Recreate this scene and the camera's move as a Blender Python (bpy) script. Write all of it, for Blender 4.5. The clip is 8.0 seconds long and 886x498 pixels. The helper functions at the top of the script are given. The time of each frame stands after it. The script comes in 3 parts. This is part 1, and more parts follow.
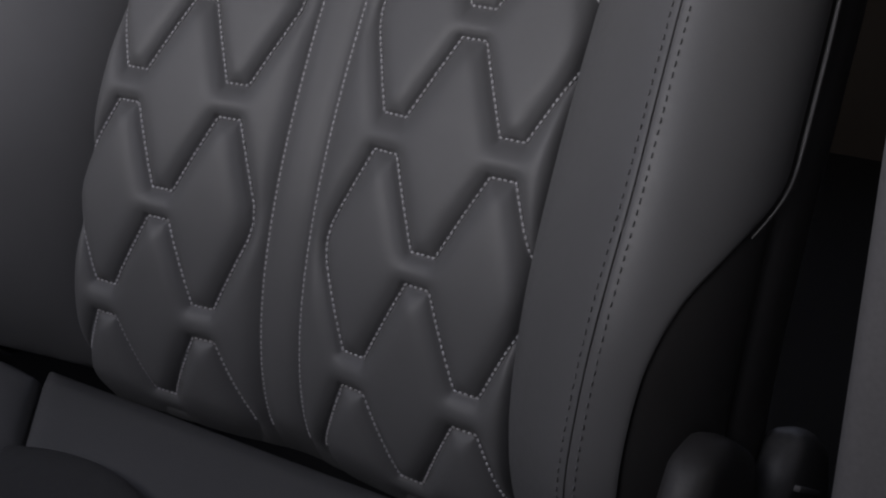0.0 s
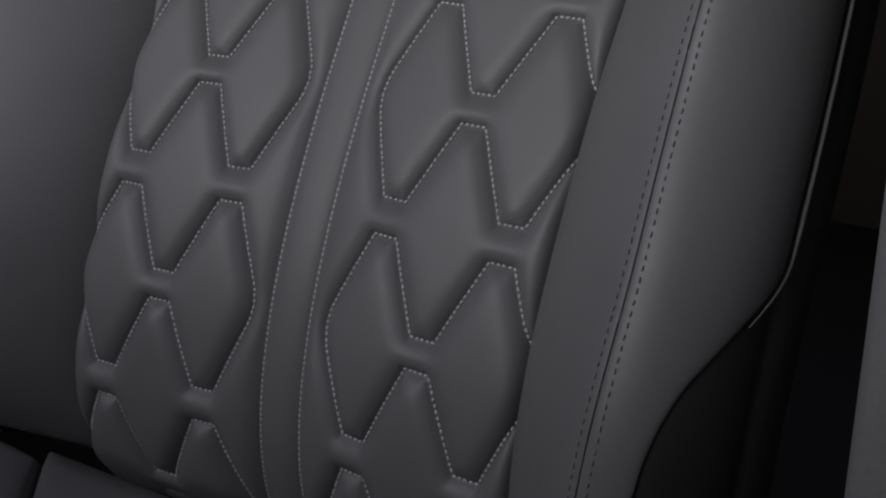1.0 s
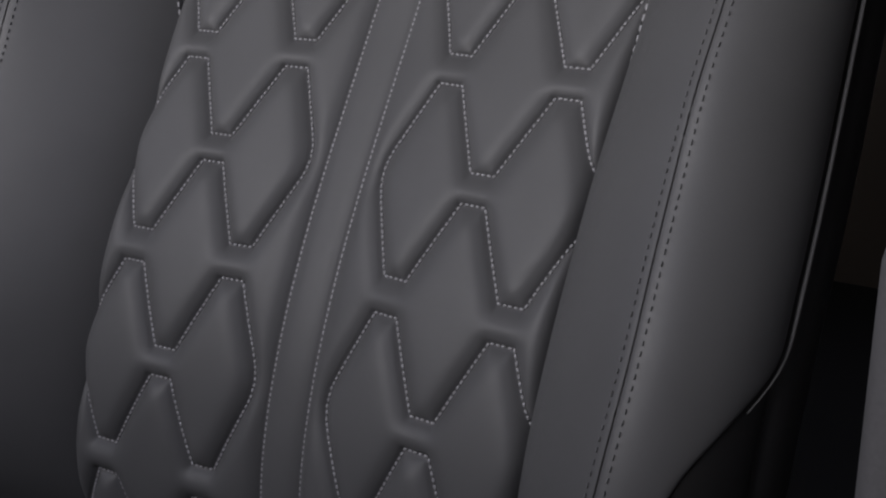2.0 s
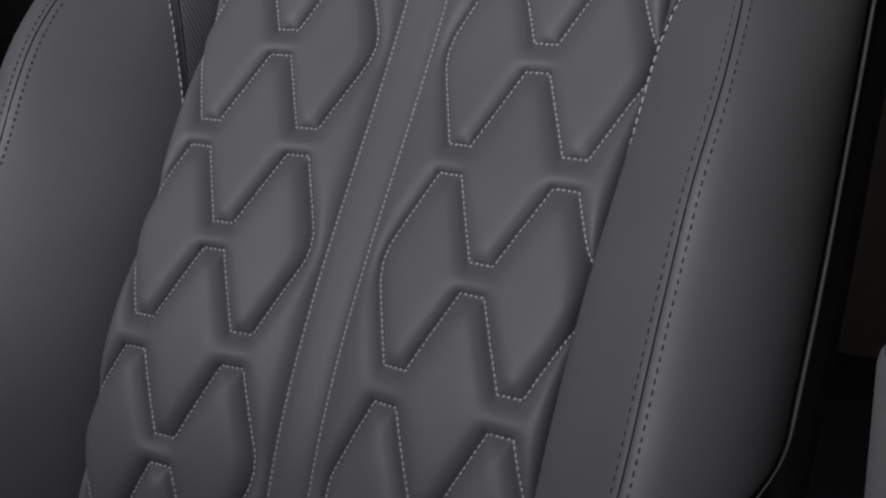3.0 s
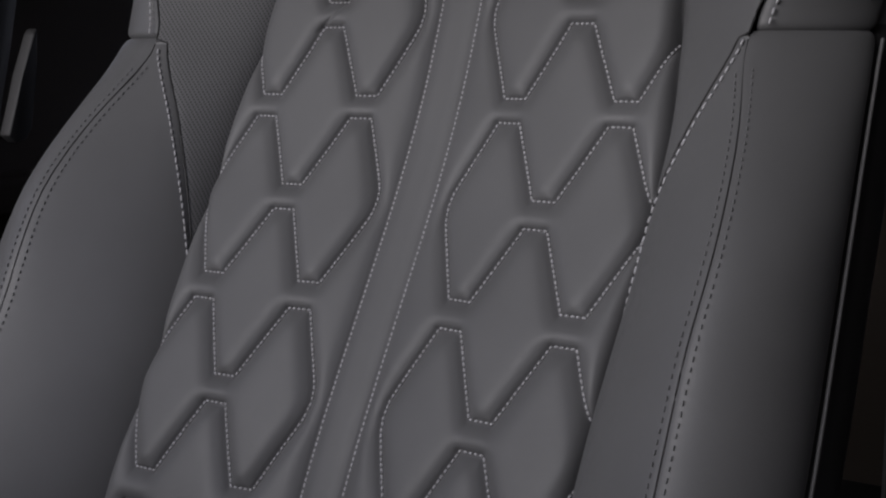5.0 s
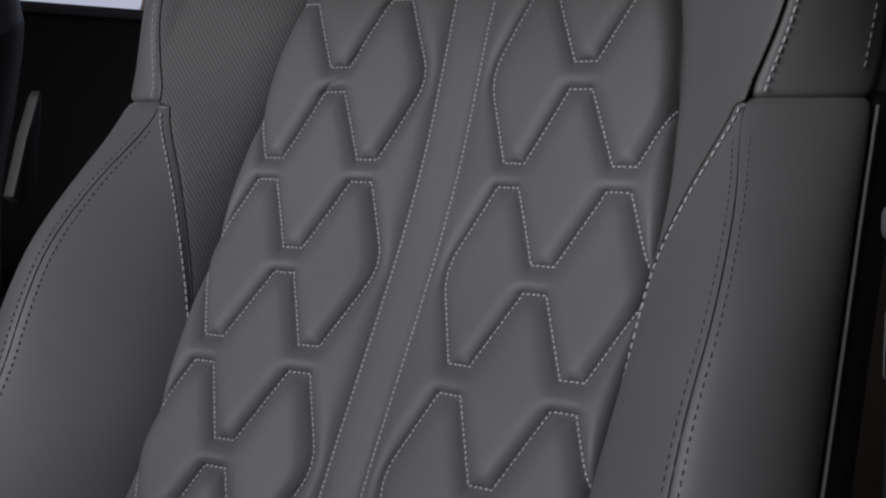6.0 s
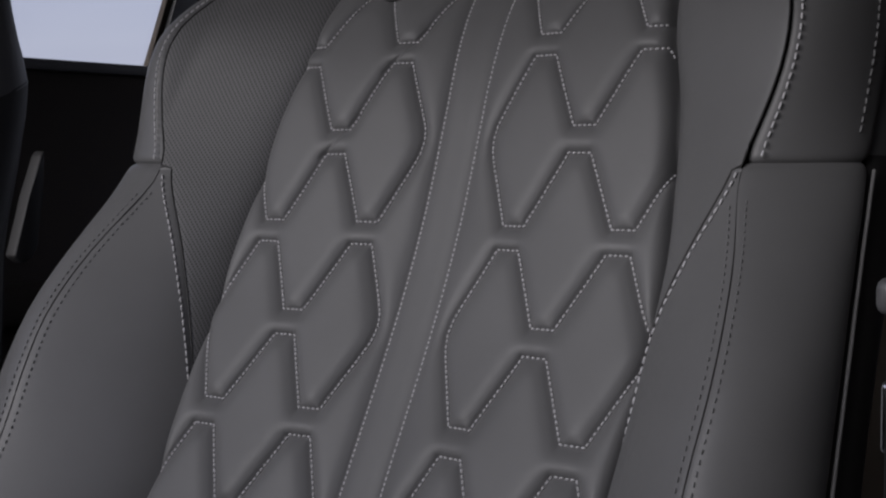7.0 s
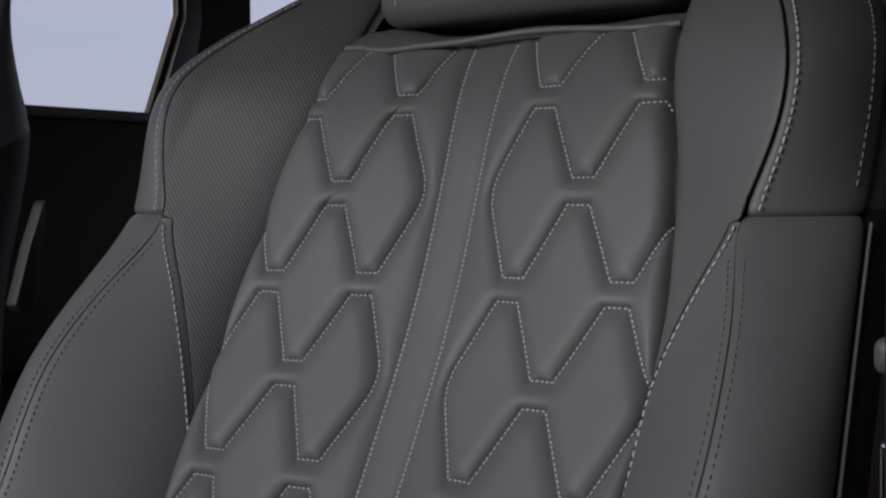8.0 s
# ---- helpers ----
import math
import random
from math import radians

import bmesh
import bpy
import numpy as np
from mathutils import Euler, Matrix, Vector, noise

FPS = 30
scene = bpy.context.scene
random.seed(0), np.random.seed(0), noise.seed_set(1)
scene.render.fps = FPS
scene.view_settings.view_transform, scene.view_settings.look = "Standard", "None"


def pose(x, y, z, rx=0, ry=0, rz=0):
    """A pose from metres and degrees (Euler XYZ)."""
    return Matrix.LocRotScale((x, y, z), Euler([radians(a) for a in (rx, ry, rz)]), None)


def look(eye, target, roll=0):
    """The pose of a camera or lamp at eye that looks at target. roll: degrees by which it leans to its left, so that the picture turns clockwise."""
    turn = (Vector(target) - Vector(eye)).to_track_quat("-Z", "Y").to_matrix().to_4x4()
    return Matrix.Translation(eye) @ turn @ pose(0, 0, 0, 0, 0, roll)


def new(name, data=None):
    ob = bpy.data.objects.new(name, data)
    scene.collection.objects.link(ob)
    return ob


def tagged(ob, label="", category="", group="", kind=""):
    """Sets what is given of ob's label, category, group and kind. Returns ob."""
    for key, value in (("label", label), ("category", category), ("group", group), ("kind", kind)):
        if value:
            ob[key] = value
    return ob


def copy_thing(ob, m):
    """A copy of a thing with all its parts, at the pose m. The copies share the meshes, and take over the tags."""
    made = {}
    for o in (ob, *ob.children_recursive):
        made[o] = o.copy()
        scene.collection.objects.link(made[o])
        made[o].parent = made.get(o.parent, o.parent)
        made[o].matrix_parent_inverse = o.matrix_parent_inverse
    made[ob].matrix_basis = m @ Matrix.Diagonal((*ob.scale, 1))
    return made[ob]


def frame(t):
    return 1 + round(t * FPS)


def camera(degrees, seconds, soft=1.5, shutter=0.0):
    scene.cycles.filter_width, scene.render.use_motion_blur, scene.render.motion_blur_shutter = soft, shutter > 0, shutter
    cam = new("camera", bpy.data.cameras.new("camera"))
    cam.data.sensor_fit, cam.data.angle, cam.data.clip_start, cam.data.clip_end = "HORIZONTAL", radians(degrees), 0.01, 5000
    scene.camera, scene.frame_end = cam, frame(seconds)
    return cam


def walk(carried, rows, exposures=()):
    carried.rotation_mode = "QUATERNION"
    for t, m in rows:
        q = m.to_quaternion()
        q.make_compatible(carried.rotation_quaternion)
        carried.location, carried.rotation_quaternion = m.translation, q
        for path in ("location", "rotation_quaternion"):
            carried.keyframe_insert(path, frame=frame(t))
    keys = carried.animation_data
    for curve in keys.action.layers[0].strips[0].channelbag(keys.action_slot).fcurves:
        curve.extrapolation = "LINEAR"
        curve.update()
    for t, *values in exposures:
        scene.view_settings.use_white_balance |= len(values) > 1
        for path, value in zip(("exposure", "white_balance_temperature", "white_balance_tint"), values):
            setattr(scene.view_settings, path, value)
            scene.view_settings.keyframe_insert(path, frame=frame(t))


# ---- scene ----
cam = camera(38.76, 8.0, soft=2.2)
# x runs across the seat, y to the rear of the car, z up; the seat's middle plane is x = 0
# rows: seconds, x, y, z, and the turns about x, y and z
ROWS = [
    (0, 0.44227, -0.00473, 1.12155, 67.496, -0.584, 32.279),
    (0.5, 0.4432, -0.00321, 1.12707, 69.09, -0.542, 32.398),
    (1, 0.44398, -0.00164, 1.13363, 70.359, -0.493, 32.493),
    (1.5, 0.4449, -0.0001, 1.14034, 71.493, -0.42, 32.607),
    (3, 0.44828, 0.00422, 1.16191, 75.794, -0.131, 32.93),
    (3.5, 0.44966, 0.00453, 1.16729, 77.154, -0.093, 33.018),
    (4, 0.45115, 0.0052, 1.17457, 78.504, 0.017, 33.113),
    (4.5, 0.45244, 0.00477, 1.18016, 79.88, 0.069, 33.163),
    (6, 0.45658, 0.00499, 1.19446, 83.397, 0.266, 33.378),
    (6.5, 0.4578, 0.00452, 1.1983, 84.518, 0.303, 33.421),
    (7, 0.45913, 0.00459, 1.2036, 85.599, 0.396, 33.483),
    (7.5, 0.45982, 0.00328, 1.20703, 86.681, 0.399, 33.466),
    (8, 0.46045, 0.00211, 1.21027, 87.493, 0.442, 33.446),
]
walk(cam, [(t, pose(x, y, z, rx, ry, rz)) for t, x, y, z, rx, ry, rz in ROWS])

# ---- light ----
world = bpy.data.worlds.new("sky")
scene.world = world
world.use_nodes = True
wn = world.node_tree.nodes
sky = wn.new("ShaderNodeTexSky")
sky.sky_type, sky.sun_disc = "NISHITA", False
sky.sun_elevation, sky.sun_rotation = radians(23), radians(198)
sky.air_density, sky.dust_density, sky.ozone_density = 1.0, 2.5, 2.0
haze = wn.new("ShaderNodeTexNoise")
haze.inputs["Scale"].default_value, haze.inputs["Detail"].default_value = 3.0, 5
way = wn.new("ShaderNodeTexCoord")
flat = wn.new("ShaderNodeMapping")
flat.inputs["Scale"].default_value = (1, 1, 5)
wl = world.node_tree.links
wl.new(way.outputs["Generated"], flat.inputs[0])
wl.new(flat.outputs[0], haze.inputs["Vector"])
cloud = wn.new("ShaderNodeMix")
cloud.data_type = "RGBA"
cloud.inputs["A"].default_value, cloud.inputs["B"].default_value = (5.4, 5.5, 7.5, 1), (7.5, 7.55, 9.2, 1)
wl.new(haze.outputs[0], cloud.inputs["Factor"])
veil = wn.new("ShaderNodeMix")
veil.data_type = "RGBA"
veil.inputs["Factor"].default_value = 0.8
wl.new(sky.outputs[0], veil.inputs["A"])
wl.new(cloud.outputs["Result"], veil.inputs["B"])
wl.new(veil.outputs["Result"], wn["Background"].inputs[0])
wn["Background"].inputs[1].default_value = 0.085
sun = new("sun", bpy.data.lights.new("sun", "SUN"))
sun.data.energy, sun.data.angle, sun.data.color = 1.34, radians(40), (0.99, 0.965, 0.985)
sun.matrix_world = look((-0.80, -1.82, 2.12), (0, 0.6, 1.0))


# ---- materials ----
def material(name, colour, rough=0.5, metal=0.0):
    """A principled material with its nodes: returns material, nodes, links, shader."""
    m = bpy.data.materials.new(name)
    m.use_nodes = True
    n, l = m.node_tree.nodes, m.node_tree.links
    s = n["Principled BSDF"]
    s.inputs["Base Color"].default_value = (*colour, 1)
    s.inputs["Roughness"].default_value = rough
    s.inputs["Metallic"].default_value = metal
    return m, n, l, s


def math_node(n, l, kind, a, b=None):
    k = n.new("ShaderNodeMath")
    k.operation = kind
    for i, v in enumerate((a, b)):
        if v is None:
            continue
        if isinstance(v, (int, float)):
            k.inputs[i].default_value = v
        else:
            l.new(v, k.inputs[i])
    return k.outputs[0]


def leather(name, colour, rough=0.45, grain=0.12, spec=0.4, holes=False):
    """Pebbled leather: fine cell grain, faint creases, slow tone and gloss changes; holes: a perforated field on the UV map."""
    m, n, l, s = material(name, colour, rough)
    s.inputs["Specular IOR Level"].default_value = spec
    co = n.new("ShaderNodeTexCoord")
    cells = n.new("ShaderNodeTexVoronoi")
    cells.feature = "DISTANCE_TO_EDGE"
    cells.inputs["Scale"].default_value = 900
    wide = n.new("ShaderNodeTexNoise")
    wide.inputs["Scale"].default_value, wide.inputs["Detail"].default_value = 14, 4
    fine = n.new("ShaderNodeTexNoise")
    fine.inputs["Scale"].default_value, fine.inputs["Detail"].default_value = 260, 3
    folds = n.new("ShaderNodeTexNoise")
    folds.inputs["Scale"].default_value, folds.inputs["Detail"].default_value, folds.inputs["Distortion"].default_value = 75, 2, 0.6
    for k in (cells, wide, fine, folds):
        l.new(co.outputs["Object"], k.inputs["Vector"])
    ramp = n.new("ShaderNodeMapRange")
    ramp.inputs["To Min"].default_value, ramp.inputs["To Max"].default_value = 0.86, 1.12
    l.new(wide.outputs[0], ramp.inputs["Value"])
    tone = n.new("ShaderNodeMix")
    tone.data_type, tone.blend_type = "RGBA", "MULTIPLY"
    tone.inputs["Factor"].default_value = 1.0
    tone.inputs["A"].default_value = (*colour, 1)
    l.new(ramp.outputs[0], tone.inputs["B"])
    colour_out = tone.outputs["Result"]
    gloss = n.new("ShaderNodeMapRange")
    gloss.inputs["To Min"].default_value, gloss.inputs["To Max"].default_value = rough - 0.07, rough + 0.09
    l.new(fine.outputs[0], gloss.inputs["Value"])
    l.new(gloss.outputs[0], s.inputs["Roughness"])
    height = math_node(n, l, "ADD", math_node(n, l, "MINIMUM", math_node(n, l, "MULTIPLY", cells.outputs[0], 2.2), 0.5), math_node(n, l, "ADD", math_node(n, l, "MULTIPLY", fine.outputs[0], 0.6), math_node(n, l, "MULTIPLY", folds.outputs[0], 2.2)))
    bump = n.new("ShaderNodeBump")
    bump.inputs["Strength"].default_value, bump.inputs["Distance"].default_value = grain, 0.0006
    if holes:
        sep = n.new("ShaderNodeSeparateXYZ")
        l.new(co.outputs["UV"], sep.inputs[0])
        dots = []
        for shift in (0.0, 0.5):
            square = []
            for axis, pitch in ((0, 0.0030), (1, 0.0039)):
                k = math_node(n, l, "FRACT", math_node(n, l, "ADD", math_node(n, l, "DIVIDE", sep.outputs[axis], pitch), shift))
                k = math_node(n, l, "MULTIPLY", math_node(n, l, "SUBTRACT", k, 0.5), pitch * 1000)
                square.append(math_node(n, l, "MULTIPLY", k, k))
            dots.append(math_node(n, l, "SQRT", math_node(n, l, "ADD", square[0], square[1])))
        near = math_node(n, l, "MINIMUM", dots[0], dots[1])
        open_ = n.new("ShaderNodeMapRange")
        open_.inputs["From Min"].default_value, open_.inputs["From Max"].default_value = 0.50, 0.74
        l.new(near, open_.inputs["Value"])
        pit = n.new("ShaderNodeMix")
        pit.data_type = "RGBA"
        pit.inputs["A"].default_value = (0.032, 0.031, 0.033, 1)
        l.new(open_.outputs[0], pit.inputs["Factor"])
        l.new(colour_out, pit.inputs["B"])
        colour_out = pit.outputs["Result"]
        height = math_node(n, l, "ADD", height, math_node(n, l, "MULTIPLY", open_.outputs[0], 1.2))
    l.new(colour_out, s.inputs["Base Color"])
    l.new(height, bump.inputs["Height"])
    l.new(bump.outputs[0], s.inputs["Normal"])
    return m


def worn(name, colour, rough, scale=60.0, metal=0.0, bumpy=0.1):
    """Plain plastic, cloth or metal with a little unevenness in tone, gloss and relief."""
    m, n, l, s = material(name, colour, rough, metal)
    co = n.new("ShaderNodeTexCoord")
    t = n.new("ShaderNodeTexNoise")
    t.inputs["Scale"].default_value, t.inputs["Detail"].default_value = scale, 5
    l.new(co.outputs["Object"], t.inputs["Vector"])
    r = n.new("ShaderNodeMapRange")
    r.inputs["To Min"].default_value, r.inputs["To Max"].default_value = max(rough - 0.1, 0.05), rough + 0.1
    l.new(t.outputs[0], r.inputs["Value"])
    l.new(r.outputs[0], s.inputs["Roughness"])
    c = n.new("ShaderNodeMapRange")
    c.inputs["To Min"].default_value, c.inputs["To Max"].default_value = 0.8, 1.2
    l.new(t.outputs[0], c.inputs["Value"])
    x = n.new("ShaderNodeMix")
    x.data_type, x.blend_type = "RGBA", "MULTIPLY"
    x.inputs["Factor"].default_value = 1.0
    x.inputs["A"].default_value = (*colour, 1)
    l.new(c.outputs[0], x.inputs["B"])
    l.new(x.outputs["Result"], s.inputs["Base Color"])
    b = n.new("ShaderNodeBump")
    b.inputs["Strength"].default_value, b.inputs["Distance"].default_value = bumpy, 0.002
    l.new(t.outputs[0], b.inputs["Height"])
    l.new(b.outputs[0], s.inputs["Normal"])
    return m


GREY = (0.150, 0.150, 0.1515)
LEATHER = leather("grey_leather", GREY)
LEATHER_SMOOTH = leather("grey_leather_smooth", GREY, rough=0.40, grain=0.08)
PERFORATED = leather("perforated_leather", GREY, rough=0.5, holes=True)
PIPING = leather("piping_leather", (0.19, 0.188, 0.188), rough=0.38)
THREAD = worn("light_thread", (0.60, 0.59, 0.61), 0.7, 900)
DARK_THREAD = worn("dark_thread", (0.19, 0.188, 0.192), 0.7, 900)
BLACK_PLASTIC = worn("black_plastic", (0.014, 0.0135, 0.013), 0.5, 300)
DARK_GREY = worn("dark_grey_plastic", (0.038, 0.037, 0.037), 0.55, 400)
PILLAR_GREY = worn("pillar_plastic", (0.15, 0.147, 0.15), 0.55, 400)
GREY_PLASTIC = worn("grey_plastic", (0.09, 0.09, 0.093), 0.45, 400)
DOOR_TRIM = worn("dark_door_trim", (0.070, 0.055, 0.044), 0.8, 200)
CHARCOAL_LEATHER = leather("charcoal_leather", (0.085, 0.085, 0.086), rough=0.34, grain=0.3)
DARK_LEATHER = leather("dark_leather", (0.032, 0.031, 0.031), rough=0.38)
CARPET = worn("black_carpet", (0.012, 0.012, 0.012), 0.9, 500, bumpy=0.5)
HEADLINER = worn("grey_headliner", (0.25, 0.25, 0.24), 0.9, 400)
CHROME = worn("chrome", (0.75, 0.75, 0.77), 0.12, 80, metal=1.0, bumpy=0.02)
ASPHALT = worn("asphalt", (0.055, 0.055, 0.055), 0.9, 30, bumpy=0.4)
GLASS, _gn, _gl, _gs = material("window_glass", (0.9, 0.93, 0.95), 0.02)
_gs.inputs["Transmission Weight"].default_value, _gs.inputs["IOR"].default_value = 1.0, 1.1


# ---- mesh helpers ----
def mesh_object(name, verts, faces, mat, parent=None, label="", uv=None, smooth=True):
    me = bpy.data.meshes.new(name)
    me.from_pydata([tuple(map(float, v)) for v in verts], [], faces)
    if smooth:
        me.shade_smooth()
    if uv is not None:
        layer = me.uv_layers.new(name="UVMap")
        index = np.empty(len(me.loops), dtype=np.int32)
        me.loops.foreach_get("vertex_index", index)
        layer.data.foreach_set("uv", np.asarray(uv, dtype=np.float32)[index].ravel())
    me.materials.append(mat)
    ob = new(name, me)
    if parent is not None:
        ob.parent = parent
    return tagged(ob, label)


def grid_faces(nu, nv, close=False):
    """Quads of a grid whose vertex (i, j) has the index j * nu + i."""
    out = []
    for j in range(nv - 1):
        for i in range(nu if close else nu - 1):
            k = (i + 1) % nu
            out.append((j * nu + i, j * nu + k, (j + 1) * nu + k, (j + 1) * nu + i))
    return out


def part(name, bm, mat, parent=None, label=""):
    """A bmesh as one mesh object under a thing or a part."""
    me = bpy.data.meshes.new(name)
    bmesh.ops.recalc_face_normals(bm, faces=bm.faces)
    bm.to_mesh(me)
    bm.free()
    me.shade_smooth()
    me.set_sharp_from_angle(angle=radians(40))
    me.materials.append(mat)
    ob = new(name, me)
    if parent is not None:
        ob.parent = parent
    return tagged(ob, label)


def rounded_box(x0, x1, y0, y1, z0, z1, r, seg=3, m=None):
    bm = bmesh.new()
    bmesh.ops.create_cube(bm, size=1.0)
    for v in bm.verts:
        v.co = Vector(((x0 + x1) / 2 + v.co.x * (x1 - x0), (y0 + y1) / 2 + v.co.y * (y1 - y0), (z0 + z1) / 2 + v.co.z * (z1 - z0)))
    bmesh.ops.bevel(bm, geom=bm.edges[:], offset=r, segments=seg, affect="EDGES", profile=0.5)
    if m is not None:
        bmesh.ops.transform(bm, matrix=m, verts=bm.verts)
    return bm


def prism(outline, x0, x1, r=0.0):
    """A plate between two x values with an outline of (y, z) points."""
    bm = bmesh.new()
    a = [bm.verts.new((x0, y, z)) for y, z in outline]
    b = [bm.verts.new((x1, y, z)) for y, z in outline]
    bm.faces.new(a)
    bm.faces.new(b[::-1])
    for i in range(len(a)):
        k = (i + 1) % len(a)
        bm.faces.new((a[i], a[k], b[k], b[i]))
    if r:
        bmesh.ops.bevel(bm, geom=bm.edges[:], offset=r, segments=3, affect="EDGES", profile=0.5)
    return bm


def tube(path, radius, sides=8):
    """Vertices and faces of a round cord along a path."""
    p = np.asarray(path, float)
    d = np.gradient(p, axis=0)
    d /= np.linalg.norm(d, axis=1)[:, None]
    ref = np.where(np.abs(d[:, [2]]) < 0.9, [[0.0, 0.0, 1.0]], [[0.0, 1.0, 0.0]])
    a = np.cross(d, ref)
    a /= np.linalg.norm(a, axis=1)[:, None]
    b = np.cross(d, a)
    ang = np.linspace(0, 2 * np.pi, sides, endpoint=False)
    radius = np.broadcast_to(np.asarray(radius, float), len(p))[:, None, None]
    v = p[:, None] + radius * (np.cos(ang)[None, :, None] * a[:, None] + np.sin(ang)[None, :, None] * b[:, None])
    return v.reshape(-1, 3), grid_faces(sides, len(p), close=True)


def stitches(path, normal, pitch=0.0036, length=0.0023, width=0.00066):
    """Short rounded thread ends along a path; normal: the surface's normals along it. Returns vertices and faces."""
    p = np.asarray(path, float)
    s = np.r_[0, np.cumsum(np.linalg.norm(np.diff(p, axis=0), axis=1))]
    verts, faces = [], []
    ring = [(-0.5, 0.45), (-0.36, 1.0), (0.36, 1.0), (0.5, 0.45)]
    for c in np.arange(pitch / 2, s[-1] - pitch / 3, pitch):
        c += random.uniform(-0.0003, 0.0003)
        at = np.array([np.interp(c, s, p[:, k]) for k in range(3)])
        e = np.array([np.interp(c + 0.001, s, p[:, k]) for k in range(3)]) - np.array([np.interp(c - 0.001, s, p[:, k]) for k in range(3)])
        if np.linalg.norm(e) < 1e-6:
            continue
        e /= np.linalg.norm(e)
        nn = np.array([np.interp(c, s, normal[:, k]) for k in range(3)])
        side = np.cross(e, nn)
        side /= np.linalg.norm(side)
        up = np.cross(side, e)
        slant = random.uniform(-0.1, 0.1)
        e = e + slant * side
        base = len(verts)
        long = length * random.uniform(0.9, 1.08)
        for f, w in ring:
            for q in range(6):
                g = q * np.pi / 3
                verts.append(at + f * long * e + width * w * (np.cos(g) * side + np.sin(g) * up) + 0.0004 * up * (1 - (2 * f) ** 2))
        for r in range(3):
            for q in range(6):
                k = (q + 1) % 6
                faces.append((base + r * 6 + q, base + r * 6 + k, base + r * 6 + 6 + k, base + r * 6 + 6 + q))
        faces.append(tuple(base + q for q in range(6))[::-1])
        faces.append(tuple(base + 18 + q for q in range(6)))
    return verts, faces


def joined(name, pieces, mat, parent, label):
    verts, faces = [], []
    for v, f in pieces:
        k = len(verts)
        verts.extend(v)
        faces.extend(tuple(i + k for i in q) for q in f)
    return tagged(mesh_object(name, verts, faces, mat, parent, label), kind="stuff")


# ---- the seat's shape ----
SPINE = (0.04146, 0.0297, -0.03291, -0.09857, 0.02906, 0.18296, 0.60284)


def spine(z):
    """How far back the middle of the backrest lies at the height z."""
    z = np.asarray(z, float)
    y = np.polyval(SPINE, (np.clip(z, 0.69, 1.305) - 1.0) / 0.3)
    return y + np.maximum(z - 1.305, 0) * 0.9 + np.maximum(0.690 - z, 0) * 2.4


ZS = np.linspace(0.55, 1.45, 3601)
ARC = np.r_[0, np.cumsum(np.hypot(np.diff(ZS), np.diff(spine(ZS))))]
ARC = ARC - np.interp(1.0, ZS, ARC)


def arc_of(z):
    return np.interp(z, ZS, ARC)


def z_of(v):
    return np.interp(v, ARC, ZS)


def knots(z, zs, vs, soft=0.012):
    """A smooth curve through a few knots."""
    zs, vs = np.asarray(zs, float), np.asarray(vs, float)
    return sum(np.interp(z + o * soft, zs, vs) * w for o, w in ((-2, 0.0625), (-1, 0.25), (0, 0.375), (1, 0.25), (2, 0.0625)))


def edge_x(z):
    """Half the width of the quilted insert."""
    return knots(z, (0.66, 0.85, 1, 1.07, 1.14, 1.19, 1.23, 1.28, 1.33),
                 (0.166, 0.164, 0.1645, 0.169, 0.168, 0.16, 0.156, 0.143, 0.137))


def crest_x(z):
    return knots(z, (0.66, 0.8, 0.87, 0.935, 1.018, 1.05, 1.09, 1.12, 1.15, 1.173, 1.195, 1.217, 1.247, 1.268, 1.29, 1.312, 1.33, 1.352, 1.377),
                 (0.226, 0.23, 0.234, 0.237, 0.235, 0.236, 0.239, 0.236, 0.23, 0.221, 0.215, 0.224, 0.233, 0.236, 0.235, 0.227, 0.215, 0.194, 0.17))


def crest_f(z):
    """How far the bolster's seam stands forward of the spine."""
    return knots(z, (0.66, 0.72, 0.76, 0.8, 0.87, 0.95, 1.018, 1.05, 1.09, 1.12, 1.15, 1.173, 1.195, 1.247, 1.29, 1.312, 1.345, 1.377),
                 (0.015, 0.040, 0.064, 0.078, 0.086, 0.087, 0.088, 0.094, 0.094, 0.085, 0.07, 0.055, 0.045, 0.05, 0.059, 0.059, 0.045, 0.02))


def outer_x(z):
    return knots(z, (0.66, 0.926, 0.99, 1.05, 1.09, 1.15, 1.197, 1.25, 1.29, 1.32, 1.34, 1.36, 1.377),
                 (0.288, 0.291, 0.291, 0.2895, 0.288, 0.284, 0.28, 0.283, 0.284, 0.276, 0.262, 0.236, 0.2), 0.02)


def outer_f(z):
    return knots(z, (0.66, 0.926, 0.99, 1.05, 1.09, 1.15, 1.197, 1.29, 1.34, 1.377),
                 (0.026, 0.03, 0.032, 0.040, 0.043, 0.035, 0.016, 0.018, 0.008, -0.015), 0.025)


def wing_x(z, side):
    """The seam at the outer border of the perforated panel; the bolster by the console is stretched flatter than the one by the door."""
    at = (0.15, 0.166, 0.176, 0.194, 0.215) if side > 0 else (0.15, 0.167, 0.1822, 0.1955, 0.214)
    return knots(z, (1.0, 1.032, 1.102, 1.148, 1.195), at) * (z < 1.193) + crest_x(z) * (z >= 1.193)


def inner_f(x, z, side):
    """Forward height of the bolster's inner face."""
    r = np.clip((x - edge_x(z)) / (crest_x(z) - edge_x(z)), 0, 1)
    return -0.016 + (crest_f(z) + 0.016) * r ** (0.40 if side > 0 else 0.70)


